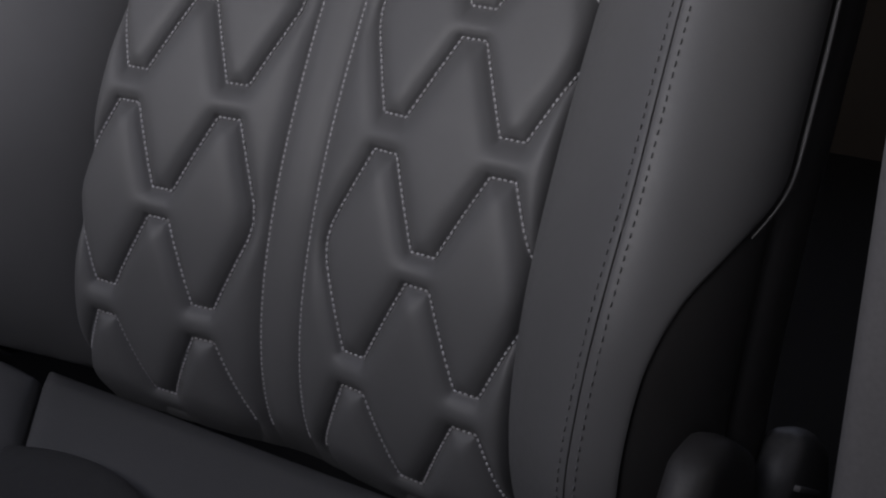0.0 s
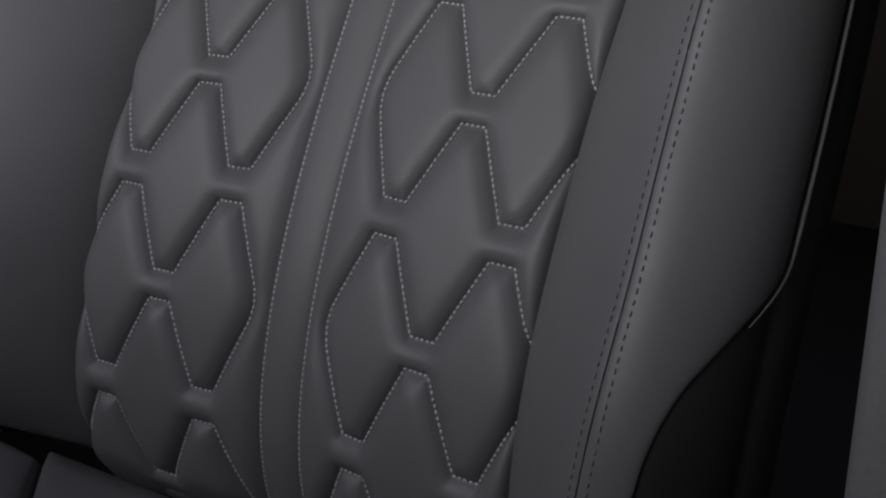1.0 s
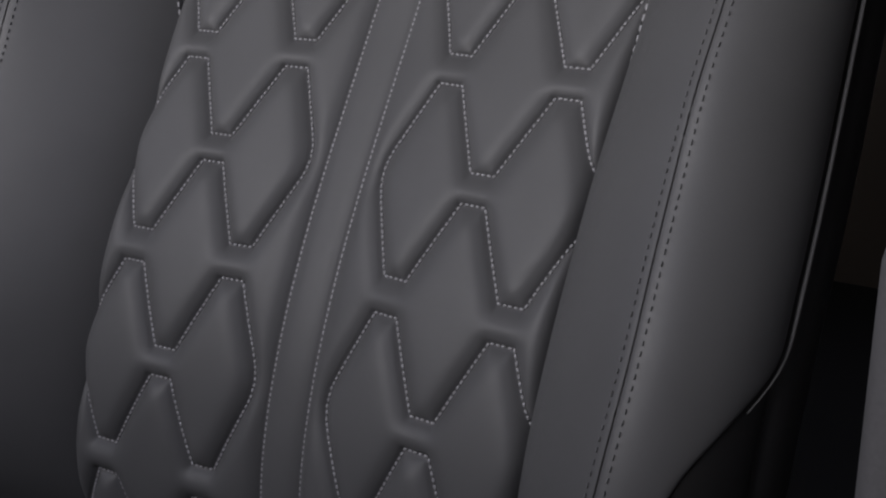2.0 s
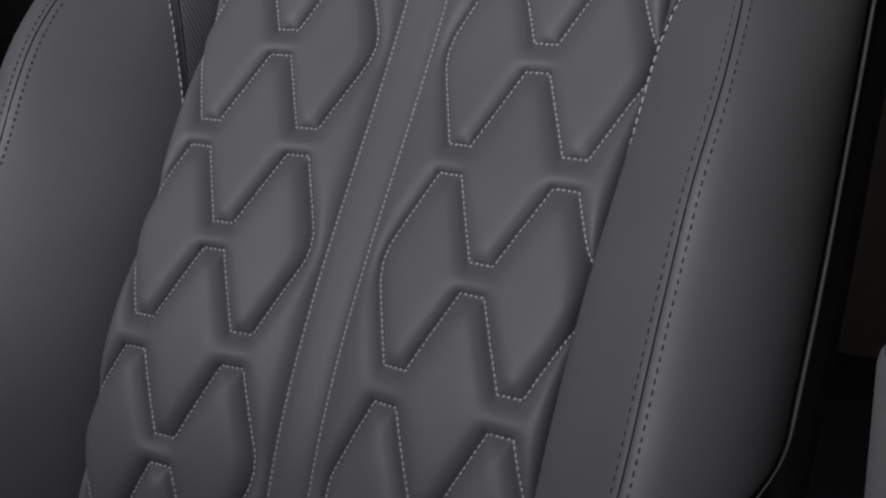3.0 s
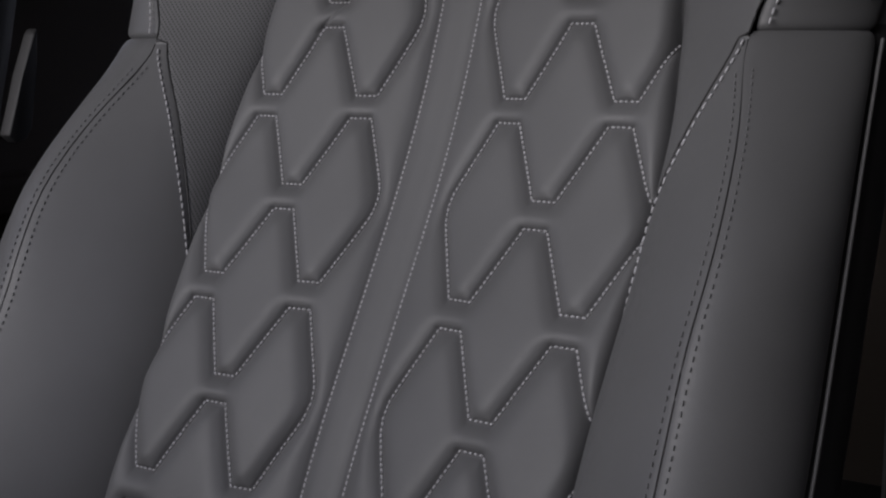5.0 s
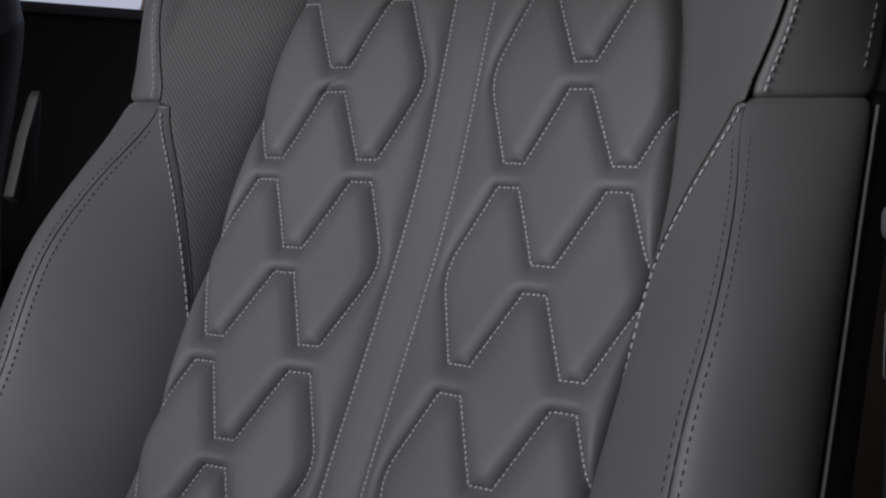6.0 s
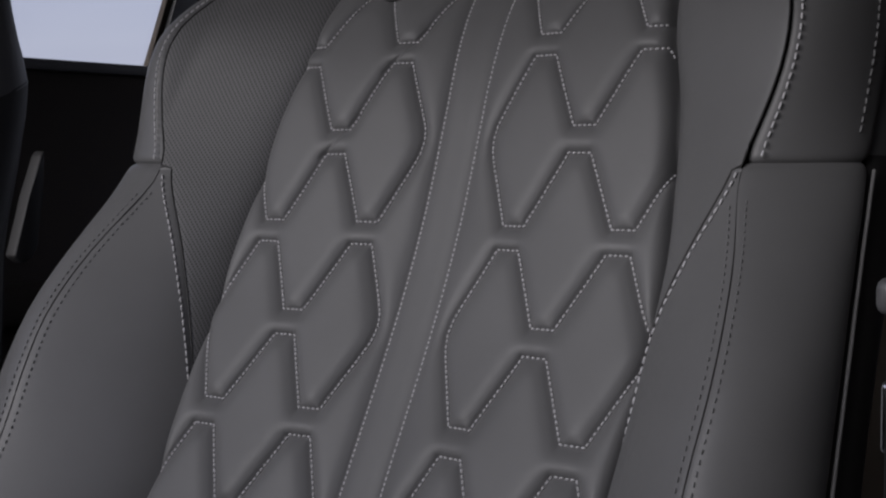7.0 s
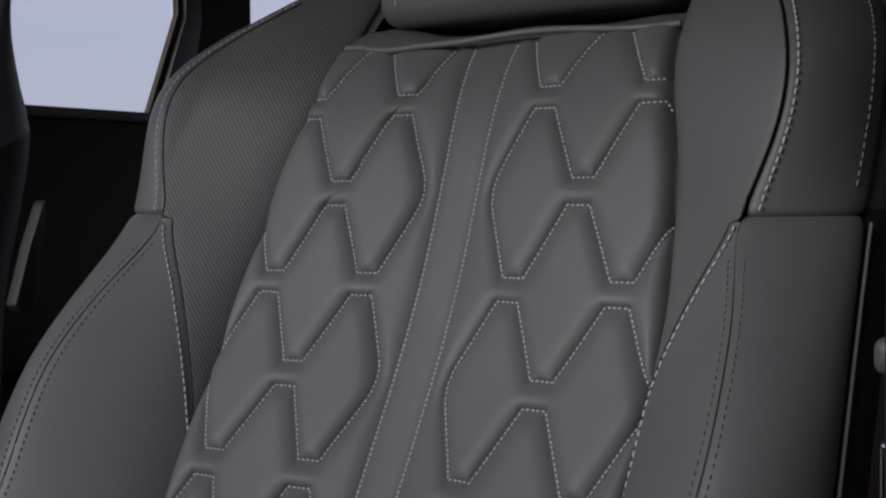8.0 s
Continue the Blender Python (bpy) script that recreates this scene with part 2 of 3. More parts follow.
def outer_point(th, z, side):
    """A point of the bolster's outer face: th 0 at the seam, 1 at the outer border. Returns x and the forward height."""
    g = th * np.pi / 2
    wide = outer_x(z) - crest_x(z)
    if side < 0:
        wide = wide - knots(z, (1.10, 1.18, 1.22, 1.30, 1.34), (0.0, 0.008, 0.009, 0.008, 0.003))
    x = crest_x(z) + wide * np.sin(g)
    f = outer_f(z) + (crest_f(z) - outer_f(z)) * np.cos(g) + 0.001 * np.sin(2 * g)
    return x, f


def settled(points):
    """The bolster by the console lies lower and wider; the one by the door falls off more steeply on its outer face."""
    p = np.array(points, float)
    inside, outside = crest_x(p[..., 2]), outer_x(p[..., 2])
    k = np.clip((p[..., 0] - inside) / (outside - inside), 0, 1)
    k = k ** 1.25 * np.interp(p[..., 2], (0.95, 1.1, 1.2, 1.26), (0.14, 0.38, 0.9, 0.95))
    p[..., 0] -= 0.009 * k
    p[..., 1] += 0.034 * k
    r = np.clip((-p[..., 0] - edge_x(p[..., 2])) / 0.07, 0, 1)
    p[..., 0] -= 0.0245 * r
    p[..., 1] += 0.019 * r
    return p


def flank_depth(z):
    """How deep the backrest's side is: its rear bulges at the shoulder blades and slopes forward above them."""
    return knots(z, (0.66, 1.065, 1.126, 1.187, 1.248, 1.31, 1.375), (0.105, 0.105, 0.118, 0.113, 0.087, 0.058, 0.03))


def leather_end(z):
    """Where the leather of the outer face ends: the lower corner is cut off in a curve."""
    return np.minimum(1.0, knots(z, (0.70, 0.82, 0.845, 0.862, 0.879, 0.894, 0.905, 0.915, 0.924, 0.932), (0.27, 0.27, 0.28, 0.30, 0.35, 0.44, 0.57, 0.70, 0.86, 1.0), 0.004))


# rows of the quilting along the arc of the backrest, and its columns across
ROW_V = (0.3733, 0.2388, 0.1044, -0.0325, -0.1720, -0.3120)
HALF, NECK = 0.0590, 0.0092
COLUMN = (0.0275, 0.0495, 0.0655, 0.0885, 0.1045, 0.1280, 0.1440, 0.1700)
CHANNEL = 0.0148


def quilt_lines(side):
    """Polylines (x, v) of the quilting's seams on one half of the insert."""
    lines = []
    c0, c1, c2, c3, c4, c5, c6, c7 = COLUMN
    for c in ROW_V:
        for s in (1, -1):
            lines.append([(side * x, c + s * v) for x, v in ((c0, 0.0), (c0 + 0.0015, 0.010), (c0 + 0.005, 0.019), (c1, HALF), (c2, HALF), (c3, NECK), (c4, NECK), (c5, HALF), (c6, HALF), (c7, 0.0))])
    return lines


V_LOW, V_FOLD, V_TOP = float(arc_of(0.668)), float(arc_of(0.690)), float(arc_of(1.318))


def to_segments(lines):
    return np.array([(*a, *b) for line in lines for a, b in zip(line[:-1], line[1:])])


def distance(x, v, segs):
    best = np.full(x.shape, 9.0)
    for ax, av, bx, bv in segs:
        dx, dv = bx - ax, bv - av
        k = np.clip(((x - ax) * dx + (v - av) * dv) / (dx * dx + dv * dv + 1e-12), 0, 1)
        best = np.minimum(best, np.hypot(x - ax - k * dx, v - av - k * dv))
    return best


QUILT = quilt_lines(1) + quilt_lines(-1)
CHANNELS = [[(s * CHANNEL, V_LOW), (s * CHANNEL, 0.0), (s * CHANNEL, 0.27), (s * (CHANNEL + 0.0025), V_TOP)] for s in (1, -1)]
CREASES = [[(-0.082, 0.260), (-0.096, 0.241), (-0.108, 0.227)], [(-0.040, 0.331), (-0.056, 0.309), (-0.071, 0.291)]]
SEGS = to_segments(QUILT)
CHANNEL_SEGS = to_segments(CHANNELS)
CREASE_SEGS = to_segments(CREASES)


def insert_base(x, v):
    """The insert's seam level."""
    z = z_of(v)
    a = np.abs(x)
    y = spine(z) - 0.0055 + 0.019 * np.exp(-np.sqrt(a * a + 0.014 ** 2) / 0.055)
    return y + 0.014 * np.exp(-np.maximum(edge_x(z) - a, 0) / 0.0030)


def insert_y(x, v, rounds=0):
    """The insert's surface; rounds: how often the pads on a grid are evened out between their seams."""
    d = np.minimum(distance(x, v, SEGS), distance(x, v, CHANNEL_SEGS) + 0.0016)
    d = np.sqrt(d * d + 0.0011 ** 2) - 0.0011
    puff = np.interp(v, (-0.4, -0.1, 0.25), (0.0088, 0.0078, 0.0062)) * np.clip((v - V_FOLD) / 0.035, 0.1, 1)
    lift = puff * (1 - np.exp(-d / np.interp(v, (-0.15, 0.15), (0.0038, 0.0030))))
    if rounds:
        even = lift
        for _ in range(rounds):
            p = np.pad(even, 1, mode="edge")
            even = (p[:-2, 1:-1] + p[2:, 1:-1] + p[1:-1, :-2] + p[1:-1, 2:] + 2 * p[1:-1, 1:-1]) / 6
        near = np.clip(d / 0.0035, 0, 1)
        lift = lift + (even - lift) * near
        for _ in range(3):
            p = np.pad(lift, 1, mode="edge")
            even = (p[:-2, 1:-1] + p[2:, 1:-1] + p[1:-1, :-2] + p[1:-1, 2:] + 2 * p[1:-1, 1:-1]) / 6
            lift = lift + (even - lift) * np.clip(d / 0.0025, 0, 1)
    c = distance(x, v, CREASE_SEGS)
    return insert_base(x, v) - lift + 0.0012 * np.exp(-(c / 0.0012) ** 2)


def normals_along(path):
    """Rough outward normals of the insert along a path of (x, v)."""
    out = []
    for x, v in path:
        dz = 0.004
        y0, y1 = insert_base(np.array([x]), np.array([v - dz]))[0], insert_base(np.array([x]), np.array([v + dz]))[0]
        z0, z1 = z_of(v - dz), z_of(v + dz)
        t = np.array([0, y1 - y0, z1 - z0])
        nn = np.cross(t, [1.0, 0, 0])
        nn = nn / np.linalg.norm(nn)
        out.append(nn if nn[1] < 0 else -nn)
    return np.array(out)


def dense(line, step=0.002):
    out = []
    for a, b in zip(line[:-1], line[1:]):
        n = max(2, int(math.hypot(b[0] - a[0], b[1] - a[1]) / step))
        out += [(a[0] + (b[0] - a[0]) * i / n, a[1] + (b[1] - a[1]) * i / n) for i in range(n)]
    return out + [line[-1]]


def panel(name, point, nu, nv, z0, z1, mat, parent, label, roll=0.0016, first=1.0, last=1.0, ends=1.0, low=0.0):
    """A leather panel: point(t, z) gives x and forward height for t 0 to 1 across; its borders roll under.
    first, last: how deep the two long borders sink, a number or a function of z; ends: the same for the two short ones; low: how much the lower border rises across."""
    zs, ts = np.linspace(0, 1, nv), np.linspace(0, 1, nu)
    zs = z0 + (z1 - z0) * (0.45 * zs + 0.55 * (0.5 - 0.5 * np.cos(np.pi * zs)))
    ts = 0.5 - 0.5 * np.cos(np.pi * ts)
    zz, tt = np.meshgrid(zs, ts, indexing="ij")
    zz = zz + low * tt * (z1 - zz) / (z1 - z0)
    x, f = point(tt, zz)
    y = spine(zz) - f
    step = np.hypot(np.diff(x, axis=1), np.diff(y, axis=1))
    s = np.concatenate([np.zeros((nv, 1)), np.cumsum(step, axis=1)], axis=1)
    wide = s[:, -1:]
    dv = np.minimum(zz - zz[:1], zz[-1:] - zz)
    first, last = (k(zz) if callable(k) else k for k in (first, last))
    dip = sum(k * 0.0038 * np.exp(-q / roll) + j * 0.0022 * np.exp(-q / (4 * roll)) for q, k, j in ((s, first, first), (wide - s, last, last), (dv, 0.8 * ends, ends)))
    dip = dip * np.minimum(1, wide / 0.03)
    tx, ty = np.gradient(x, axis=1), np.gradient(y, axis=1)
    ln = np.hypot(tx, ty) + 1e-9
    nx, ny = -ty / ln, tx / ln
    sign = np.where(ny > 0, 1.0, -1.0)
    sign = np.where(np.abs(ny) < 0.2, np.where(nx * np.sign(x) < 0, 1.0, -1.0), sign)
    x, y = x + dip * nx * sign, y + dip * ny * sign
    verts = settled(np.stack([x, y, zz], -1).reshape(-1, 3))
    uv = np.stack([s, np.broadcast_to(arc_of(zz), s.shape)], -1).reshape(-1, 2)
    return mesh_object(name, verts, grid_faces(nu, nv), mat, parent, label, uv)


def seam_path(xf, z0, z1, n, dx=0.0, lift=0.0):
    """Points along a seam of the bolster and outward normals; xf(z): x and forward height."""
    zs = np.linspace(z0, z1, n)
    x, f = xf(zs)
    return settled(np.stack([x, spine(zs) - f - lift, zs], -1))


def build_seat(seat):
    """The front seat with all its parts under the given empty."""
    # quilted insert
    nu, nv = 341, 640
    vs = np.linspace(V_LOW, V_TOP, nv)
    zs = z_of(vs)
    xs = np.linspace(-1, 1, nu)
    vv, tt = np.meshgrid(vs, xs, indexing="ij")
    xx = tt * (edge_x(z_of(vv)) + 0.003)
    yy = insert_y(xx, vv, 24)
    mesh_object("backrest_insert", np.stack([xx, yy, z_of(vv)], -1).reshape(-1, 3), grid_faces(nu, nv), LEATHER, seat, "grey leather insert quilted in elongated hexagons")
    sewn = []
    for line in QUILT + CHANNELS:
        run = [(x, v) for x, v in dense(line) if V_FOLD + 0.024 < v < V_TOP - 0.004 and abs(x) < edge_x(z_of(v)) - 0.0008]
        if len(run) < 4:
            continue
        xa, va = np.array([q[0] for q in run]), np.array([q[1] for q in run])
        nn = normals_along(run)
        p = np.stack([xa, insert_y(xa, va), z_of(va)], -1) + nn * 0.0007
        sewn.append(stitches(p, nn))
    joined("insert_stitching", sewn, THREAD, seat, "pale grey contrast stitching along the quilting")
    # piping at the insert's upper border
    xs = np.linspace(-0.131, 0.141, 60)
    zt = 1.3185 - 0.004 * np.exp(-((xs + 0.09) / 0.025) ** 2) + 0.002 * np.sin(xs * 40)
    v, f = tube(np.stack([xs, spine(zt) - 0.0095 + 0.004 * np.abs(xs) / 0.14, zt + 0.001], -1), 0.0024)
    mesh_object("insert_piping", v, f, PIPING, seat, "rounded leather piping")
    # cover that rolls back under the headrest
    xs, ts = np.linspace(-0.15, 0.15, 30), np.linspace(0, 1, 12)
    vv, tt = np.meshgrid(ts, xs, indexing="ij")
    yy = spine(1.316) + 0.006 + vv * 0.11
    zz = 1.316 + (0.0165 + 0.010 * np.clip(-tt / 0.05 - 1.4, 0, 1)) * np.sin(np.minimum(vv * 2.6, 1) * np.pi / 2) - 0.02 * vv ** 2 + 0.0015 * np.sin(tt * 60 + 3 * vv)
    mesh_object("backrest_top", np.stack([tt, yy, zz], -1).reshape(-1, 3), grid_faces(30, 12), LEATHER_SMOOTH, seat)

    light, dark = [], []
    for side in (1, -1):
        def inner(t, z):
            a, b = wing_x(z, side), crest_x(z)
            r0 = np.clip((a - edge_x(z)) / (b - edge_x(z)), 0, 1) ** 0.5
            r = (r0 + (1 - r0) * t) ** 2
            x = edge_x(z) + (b - edge_x(z)) * r
            return side * x, inner_f(x, z, side)

        def wing(t, z):
            b = wing_x(z, side)
            r = t ** 2
            x = edge_x(z) + (b - edge_x(z)) * r
            return side * x, inner_f(x, z, side)

        def outer(t, z):
            x, f = outer_point(t * leather_end(z), z, side)
            return side * x, f

        def shield(t, z):
            e = leather_end(z)
            x, f = outer_point(e + (1 - e) * t, z, side)
            return side * (x - 0.002), f - 0.002

        def flank(t, z):
            x, f = outer_point(np.ones_like(z), z, side)
            return side * (x + 0.006 * np.sin(t * np.pi) - 0.05 * t ** 3), f - 0.004 - flank_depth(z) * t

        panel("inner_bolster", inner, 34, 150, 0.690, 1.196, LEATHER_SMOOTH, seat, "smooth grey leather side bolster",
              first=0.15, last=lambda z: np.interp(z, (1.15, 1.19), (0.32, 0.8)), low=0.024)
        panel("wing_panel", wing, 34, 120, 1.034, 1.375, *((LEATHER_SMOOTH, seat, "smooth grey leather panel") if side > 0 else (PERFORATED, seat, "perforated grey leather panel")), last=0.15)
        panel("outer_bolster", outer, 30, 160, 0.70, 1.1965, LEATHER_SMOOTH, seat, "smooth grey leather outer bolster",
              first=lambda z: np.interp(z, (1.14, 1.19), (0.32, 0.1)), last=lambda z: np.interp(z, (0.88, 0.95), (0.25, 0.9)))
        panel("shoulder_panel", outer, 30, 70, 1.1965, 1.375, LEATHER_SMOOTH, seat, "grey leather shoulder panel", first=0.8)
        panel("side_shield", shield, 14, 80, 0.66, 0.928, DARK_LEATHER, seat, "black plastic cover below the bolster", first=0.2)
        panel("side_flank", flank, 14, 110, 0.66, 1.2015, DARK_GREY, seat, "black rear flank of the backrest", ends=0.1)
        panel("shoulder_flank", flank, 14, 50, 1.1985, 1.375, LEATHER_SMOOTH, seat, "grey leather flank of the shoulder", ends=0.1)
        # piping along the outer border and round the cut-off corner
        zs = np.linspace(1.192, 0.915, 70)
        x, f = outer_point(leather_end(zs), zs, side)
        cord = settled(np.stack([side * (x + 0.0004), spine(zs) - f + 0.0003, zs], -1))
        v, fc = tube(cord, np.interp(zs, (0.915, 0.95), (0.0003, 0.0011)))
        mesh_object("bolster_piping", v, fc, PIPING, seat, "thin leather piping")

        # the dark line of the lateral seam: a sunken dark cord for the groove's shade
        zs = np.linspace(0.71, 1.192, 120)
        v, fc = tube(settled(np.stack([side * crest_x(zs), spine(zs) - crest_f(zs) + 0.0013, zs], -1)), np.interp(zs, (1.12, 1.18), (0.0004, 0.0003)), 6)
        mesh_object("lateral_seam_shade", v, fc, DARK_LEATHER, seat)
        # a second dark cord stands for shade in the groove beside the wing panel
        zs = np.linspace(1.045, 1.365, 120)
        v, fc = tube(settled(np.stack([side * wing_x(zs, side), spine(zs) - inner_f(wing_x(zs, side), zs, side) + 0.0006, zs], -1)), np.interp(zs, (1.06, 1.12, 1.18, 1.25), (0.0004, 0.0006, 0.0007, 0.0006)), 6)
        mesh_object("wing_seam_shade", v, fc, DARK_LEATHER, seat)

        # rows of thread
        def on_inner(z, dx):
            x = np.maximum(wing_x(z, side), edge_x(z)) + dx
            return side * x, inner_f(x, z, side)

        def row(fn, z0, z1, n=90, lift=0.0006):
            p = seam_path(fn, z0, z1, n, lift=lift)
            nn = np.tile([side * -0.45, -0.85, 0.3], (n, 1))
            nn /= np.linalg.norm(nn, axis=1)[:, None]
            return p, nn

        light.append(stitches(*row(lambda z: on_inner(z, (0.0026 if side > 0 else 0.0012) + (0.0018 if side > 0 else 0.0030) * np.clip((z - 1.06) / 0.12, 0, 1)), 1.045, 1.192), pitch=0.0056, length=0.0040))

        def beside(z, off):
            if off >= 0:
                x, f = outer_point(np.full_like(z, off / 0.085), z, side)
            else:
                x = crest_x(z) + off
                f = inner_f(x, z, side)
            return side * x, f

        for off, lift in ((0.0050, 0.0001), (-0.0042, 0.0001)):
            dark.append(stitches(*row(lambda z: beside(z, off), 0.71, 1.178, 160, lift), pitch=0.0052, length=0.0026, width=0.00042))
        p, nn = row(lambda z: beside(z, 0.0085 if side > 0 else 0.0062), 1.199, 1.365, 80, 0.0012 if side > 0 else 0.0018)
        light.append(stitches(p, nn, pitch=0.0056, length=0.0040))
        if side > 0:
            def by_border(z):
                x, f = outer_point(np.full_like(z, 0.70), z, side)
                return side * x, f

            p, nn = row(by_border, 1.212, 1.355, 80, 0.0006)
            dark.append(stitches(p, np.tile([side * 0.7, -0.7, 0.1], (80, 1)), pitch=0.0056, length=0.0040))
    joined("bolster_stitching", light, THREAD, seat, "pale grey stitching")
    joined("dark_stitching", dark, DARK_THREAD, seat, "dark twin stitching")

    # rear shell
    nu, nv = 25, 60
    zs = np.linspace(0.66, 1.375, nv)
    rows = []
    for z in zs:
        w = float(outer_x(z)) - 0.052
        xs = np.linspace(-w, w, nu)
        rows.append(np.stack([xs, spine(z) - float(outer_f(z)) + float(flank_depth(z)) + 0.025 * np.cos(xs / w * np.pi / 2), np.full(nu, z)], -1))
    mesh_object("rear_shell", np.concatenate(rows), grid_faces(nu, nv), BLACK_PLASTIC, seat, "black rear shell of the backrest")

    # headrest
    bm = rounded_box(-0.138, 0.138, 0.795, 0.910, 1.338, 1.54, 0.020, 5)
    for v in bm.verts:
        k = (v.co.z - 1.337) / 0.20
        v.co.x *= 1.0 - 0.10 * (1 - k) ** 2 - 0.08 * k ** 3
        v.co.y += 0.03 * k - 0.018 * (1 - (v.co.x / 0.15) ** 2)
    head = part("headrest", bm, LEATHER, seat, "padded grey leather headrest")
    for s in (1, -1):
        p = np.array([(s * (0.098 + 0.012 * k), 0.7838 + 0.026 * k, 1.352 + 0.16 * k) for k in np.linspace(0, 1, 30)])
        v, f = stitches(p, np.tile([0, -1.0, 0.0], (30, 1)), pitch=0.0056, length=0.004)
        mesh_object("headrest_stitching", v, f, THREAD, head)
        v, f = tube([(s * 0.06, 0.900, z) for z in np.linspace(1.27, 1.37, 8)], 0.006, 12)
        mesh_object("headrest_post", v, f, CHROME, seat)

    # cushion
    part("cushion_base", rounded_box(-0.255, 0.255, -0.02, 0.56, 0.46, 0.66, 0.03), BLACK_PLASTIC, seat)

    def border(y):
        return np.interp(y, (-0.1, 0.40, 0.44, 0.56), (-0.150, -0.146, -0.152, -0.256))

    def cushion_panel(name, left, right, y0, y1, mat, label, rise=0.0, level=0.700, bow=0.0):
        nu, nv = 40, 60
        ts, ys = np.linspace(0, 1, nu), np.linspace(0, 1, nv)
        ts, ys = 0.5 - 0.5 * np.cos(np.pi * ts), y0 + (y1 - y0) * (0.5 - 0.5 * np.cos(np.pi * ys))
        yy, tt = np.meshgrid(ys, ts, indexing="ij")
        a, b = left(yy), right(yy)
        xx = a + (b - a) * tt
        yy = yy - bow * np.minimum((xx + 0.09) ** 2, 0.012) * (yy > 0.2)
        near = np.minimum(np.minimum(xx - a, b - xx), np.minimum(ys - y0, y1 - ys)[:, None])
        zz = level + rise * np.sin(np.pi * tt) - 0.010 * np.exp(-near / 0.0022) - 0.006 * np.exp(-near / 0.012)
        zz = zz - 0.2 * np.maximum(yy - 0.505, 0) - 0.07 * np.maximum(np.abs(xx) - 0.262, 0) / 0.025
        mesh_object(name, np.stack([xx, yy, zz], -1).reshape(-1, 3), grid_faces(nu, nv), mat, seat, label)

    cushion_panel("cushion_rear_panel", border, lambda y: 0.235 + 0 * y, 0.425, 0.531, LEATHER_SMOOTH, "smooth grey leather rear strip of the cushion")
    cushion_panel("cushion_centre_panel", border, lambda y: 0.19 + 0 * y, -0.03, 0.446, CHARCOAL_LEATHER, "darker leather centre panel of the cushion", 0.004, 0.709, 4.0)
    cushion_panel("cushion_bolster", lambda y: -0.287 + 0 * y, border, -0.03, 0.512, LEATHER_SMOOTH, "smooth grey leather cushion bolster", 0.004)
    cushion_panel("cushion_bolster", lambda y: np.where(y < 0.442, 0.192, 0.237), lambda y: 0.287 + 0 * y, -0.03, 0.44, LEATHER_SMOOTH, "smooth grey leather cushion bolster", 0.008)
    part("seat_plinth", rounded_box(-0.24, 0.24, 0.02, 0.56, 0.30, 0.47, 0.02), BLACK_PLASTIC, seat)
    bm = rounded_box(0.262, 0.284, 0.06, 0.50, 0.52, 0.68, 0.009, 3)
    part("side_trim", bm, BLACK_PLASTIC, seat, "black plastic side trim of the cushion")
    # recliner arm: a broad plastic strap rising along the hinge
    bm = prism([(0.416, 0.70), (0.424, 0.812), (0.442, 0.836), (0.468, 0.836), (0.506, 0.810), (0.514, 0.780), (0.504, 0.70)], 0.276, 0.300, 0.0095)
    part("recliner_cover", bm, DARK_GREY, seat, "dark grey plastic recliner cover")
    # adjusting lever beside the cushion
    bm = prism([(0.523, 0.69), (0.512, 0.770), (0.520, 0.793), (0.540, 0.806), (0.570, 0.792), (0.600, 0.768), (0.614, 0.73), (0.616, 0.69)], 0.290, 0.312, 0.009)
    lever = part("adjusting_lever", bm, GREY_PLASTIC, seat, "grey plastic adjusting lever")
    # pale strip laid on the lever in place of a highlight along its edge
    bm = rounded_box(-0.003, 0.001, -0.026, 0.026, -0.0016, 0.0016, 0.0008, 2, Matrix.Translation((0.314, 0.548, 0.770)) @ Matrix.Rotation(radians(-32), 4, "X"))
    part("lever_glint", bm, PILLAR_GREY, lever, "pale strip standing in for a highlight on the lever")


# ---- structure ----
def slab(name, bm, mat, label, category):
    return tagged(part(name, bm, mat, None, label), label, category, kind="structure")


slab("ground", rounded_box(-1500, 1500, -1500, 1500, -1.0, 0.0, 0.01, 1), ASPHALT, "grey asphalt ground outside the car", "ground")
slab("floor", rounded_box(-1.20, 0.54, -0.36, 2.66, 0.22, 0.30, 0.01, 1), CARPET, "black carpeted floor of the car", "floor")
# unseen roof; its front edge is placed to shape light on the backrest
slab("ceiling", rounded_box(-1.20, 0.46, 0.12, 2.66, 1.66, 1.70, 0.01, 1), HEADLINER, "grey cloth headliner of the car", "ceiling")
slab("wall_rear", rounded_box(-1.22, 0.48, 2.58, 2.64, 0.25, 1.12, 0.01, 1), DOOR_TRIM, "dark rear wall of the cabin", "wall")
# added out of view: blocks low front light so the lower seat darkens
slab("wall_front_blocker", rounded_box(-1.20, 0.54, -0.36, -0.30, 0.22, 1.24, 0.01, 1), DOOR_TRIM, "added unseen dark wall in front that keeps light off the lower seat", "wall")
# unseen rail added to shut out sky light above the near wall
slab("trim_rail_blocker", rounded_box(0.43, 0.52, -0.36, 0.64, 1.50, 1.66, 0.03, 3), HEADLINER, "added unseen grey rail that cuts light from the near side", "trim")
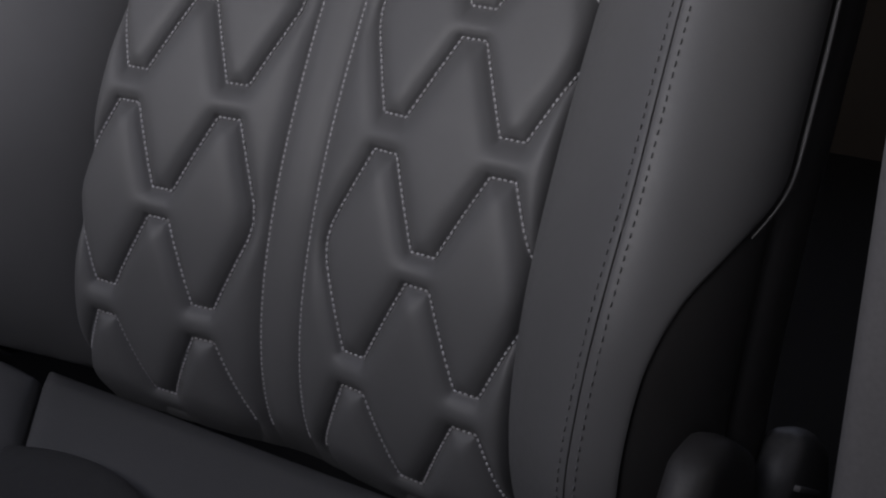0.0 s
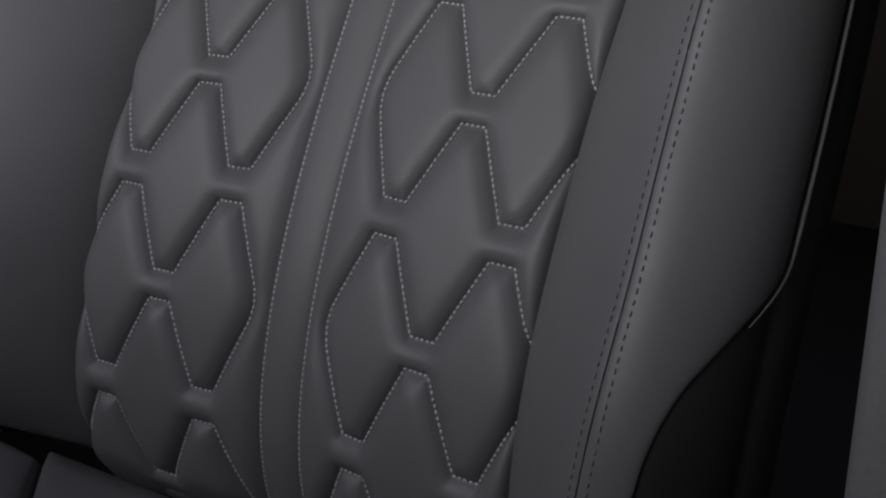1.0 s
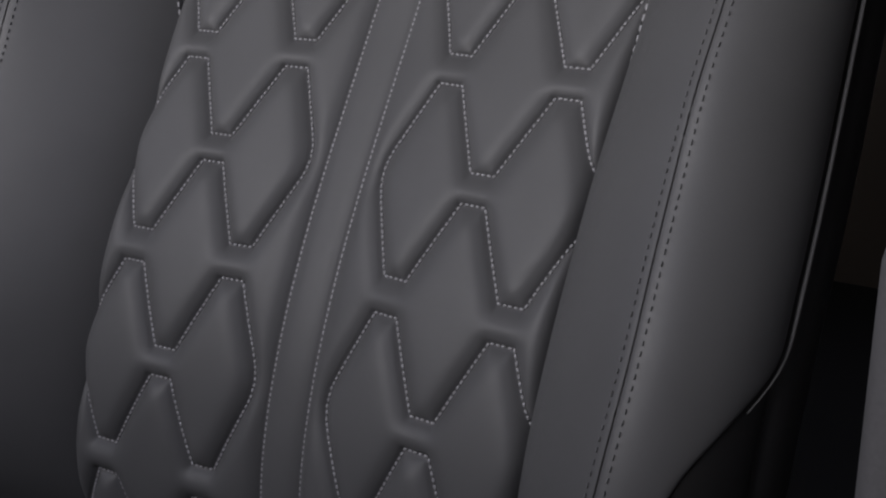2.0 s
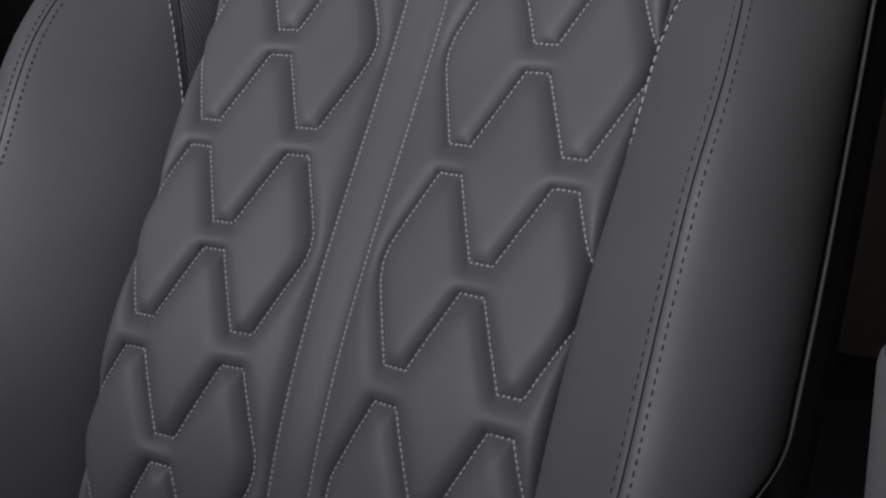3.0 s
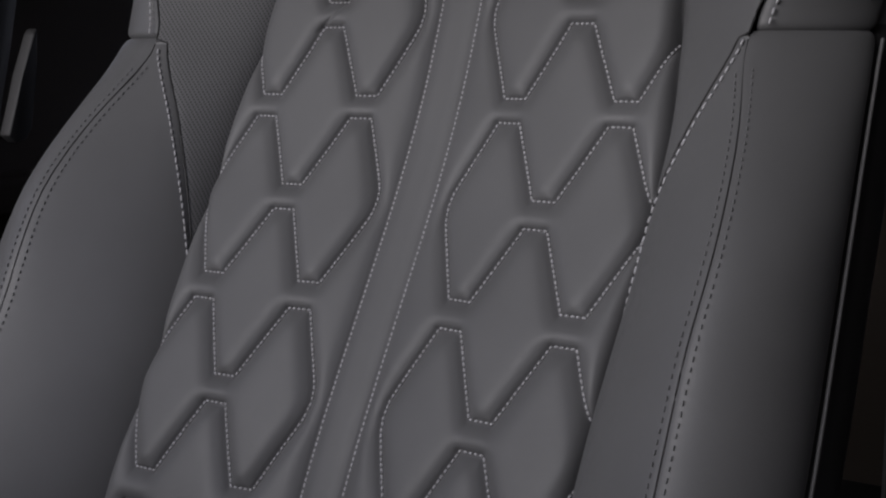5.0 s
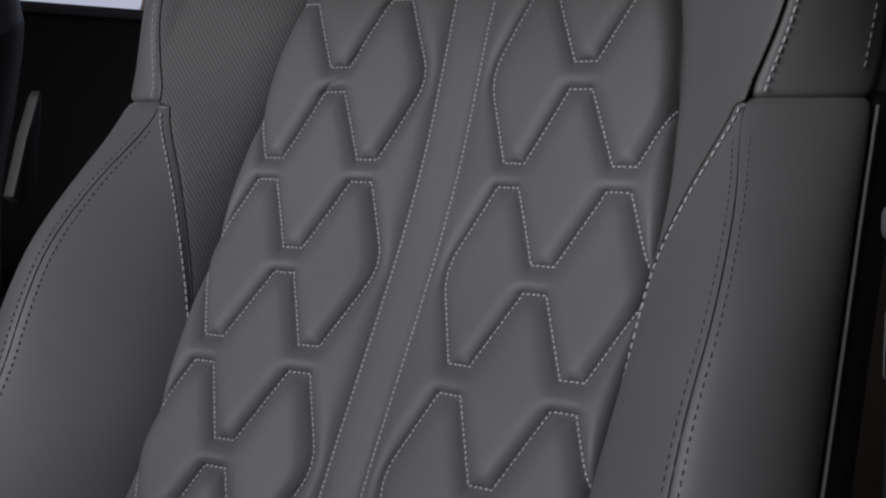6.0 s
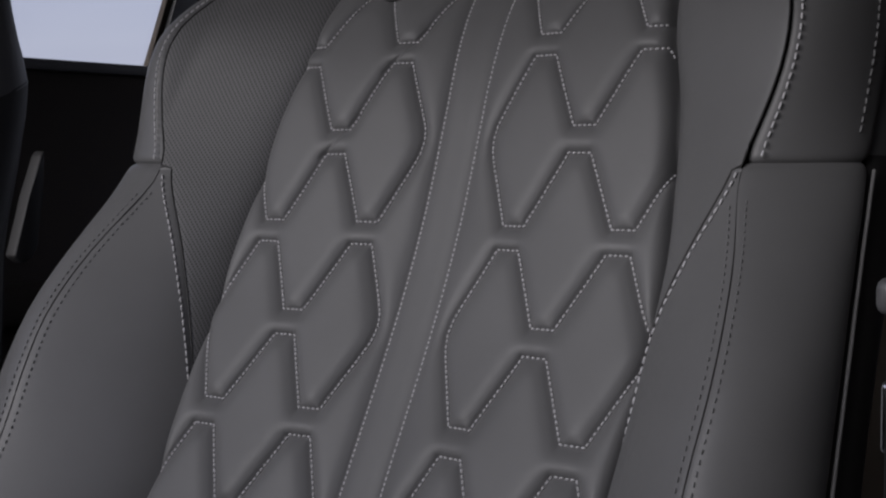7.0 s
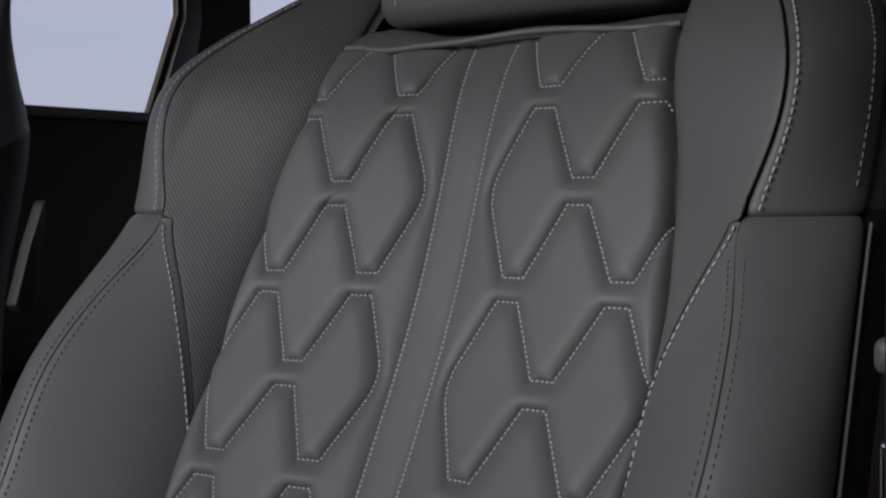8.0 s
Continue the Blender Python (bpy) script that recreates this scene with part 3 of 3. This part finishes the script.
# far side: door below the belt line, windows and pillars above it
slab("wall_far_side", rounded_box(-1.20, -1.15, -0.60, 2.60, 0.30, 1.342, 0.008, 2), DOOR_TRIM, "dark trim of the far rear door", "wall")
slab("trim_belt", rounded_box(-1.152, -1.135, -0.6, 2.6, 1.334, 1.352, 0.004, 2), PILLAR_GREY, "grey belt line trim under the far window", "trim")
slab("pillar_far", prism([(1.535, 1.352), (1.612, 1.53), (1.606, 1.66), (1.80, 1.66), (1.80, 1.352)], -1.170, -1.158, 0.002), DOOR_TRIM, "dark pillar beside the far window", "pillar")
slab("trim_window_frame", prism([(1.548, 1.352), (1.622, 1.525), (1.618, 1.66), (1.652, 1.66), (1.660, 1.52), (1.620, 1.352)], -1.157, -1.148, 0.002), GREY_PLASTIC, "grey window frame trim of the far rear door", "trim")
slab("pillar_far_front", prism([(0.50, 1.352), (0.55, 1.66), (0.72, 1.66), (0.70, 1.352)], -1.19, -1.14, 0.006), GREY_PLASTIC, "grey plastic centre pillar trim", "pillar")
slab("pillar_far_rear", prism([(2.10, 1.352), (2.10, 1.66), (2.6, 1.66), (2.6, 1.352)], -1.19, -1.14, 0.006), GREY_PLASTIC, "grey plastic rear pillar trim", "pillar")
for y0, y1 in ((0.70, 1.60), (1.79, 2.12)):
    g = slab("window_1" if y0 < 1 else "window_2", prism([(y0, 1.345), (y0, 1.67), (y1, 1.67), (y1, 1.345)], -1.172, -1.168), GLASS, "clear far side window with bright sky behind", "window")
    g.visible_shadow = False
slab("trim_armrest", rounded_box(-1.15, -1.07, 0.90, 1.75, 0.95, 1.01, 0.015, 3), DOOR_TRIM, "dark armrest ledge of the far rear door", "trim")
# near side: centre pillar with its grey lower trim, rear door
slab("pillar_near", rounded_box(0.385, 0.44, 0.62, 0.76, 0.30, 1.66, 0.012, 3), BLACK_PLASTIC, "black upper trim of the near centre pillar", "pillar")
slab("trim_pillar", rounded_box(0.3435, 0.43, 0.45, 0.62, 0.30, 1.02, 0.012, 4), PILLAR_GREY, "grey plastic lower trim of the near centre pillar", "trim")
slab("wall_near_side", rounded_box(0.44, 0.47, 0.62, 2.60, 0.25, 1.66, 0.01, 1), DOOR_TRIM, "dark trim of the near rear door", "wall")

# added beside the camera, never in view, to block light from the right
slab("wall_near_blocker", rounded_box(0.50, 0.54, -0.36, 0.64, 0.22, 1.50, 0.01, 2), DOOR_TRIM, "added unseen dark wall that keeps near side light off the seat", "wall")

# ---- things ----
seat = tagged(new("car_seat"), "grey leather front car seat with hexagonal quilting and pale stitching", "car seat", "front seats")
seat.location = (0, 0, 0.30)
build_seat(seat)
for child in seat.children_recursive:
    if child.parent == seat:
        child.matrix_parent_inverse = Matrix.Translation((0, 0, -0.30))
other = copy_thing(seat, pose(-0.80, 0.10, 0.30))
upright = Matrix.Translation((0, 0.121, 0)) @ Matrix.Translation((0, 0.5, 0.7)) @ Matrix.Rotation(radians(23), 4, "X") @ Matrix.Translation((0, -0.5, -0.7))
for child in other.children:
    if not child.name.startswith(("cushion", "seat_plinth", "side_trim", "adjusting", "recliner")):
        child.matrix_basis = upright
tagged(other, "grey leather front passenger seat set more upright beside the far door")
arm = part("armrest", prism([(0.658, 0.908), (0.654, 0.866), (0.647, 0.82), (0.64, 0.81), (0.63, 0.807), (0.621, 0.814), (0.639, 0.866), (0.653, 0.903)], 0.316, 0.330, 0.002), DARK_GREY, other, "slim dark grey folded armrest")

belt = tagged(new("seat_belt"), "black seat belt with chrome tongue hanging beside the centre pillar", "seat belt")
belt.location = (0.352, 0.455, 0.30)


def belt_part(name, bm, mat, label=""):
    bmesh.ops.transform(bm, matrix=Matrix.Translation((-0.352, -0.455, -0.30)), verts=bm.verts)
    return part(name, bm, mat, belt, label)


belt_part("webbing", rounded_box(0.353, 0.3555, 0.430, 0.477, 1.02, 1.60, 0.001, 1), BLACK_PLASTIC, "black woven belt webbing")
belt_part("tongue", rounded_box(0.3475, 0.353, 0.445, 0.470, 1.098, 1.124, 0.0025, 3), CHROME, "chrome belt tongue")
belt_part("guide", rounded_box(0.346, 0.356, 0.44, 0.476, 1.147, 1.160, 0.004, 3), GREY_PLASTIC, "grey plastic belt guide")
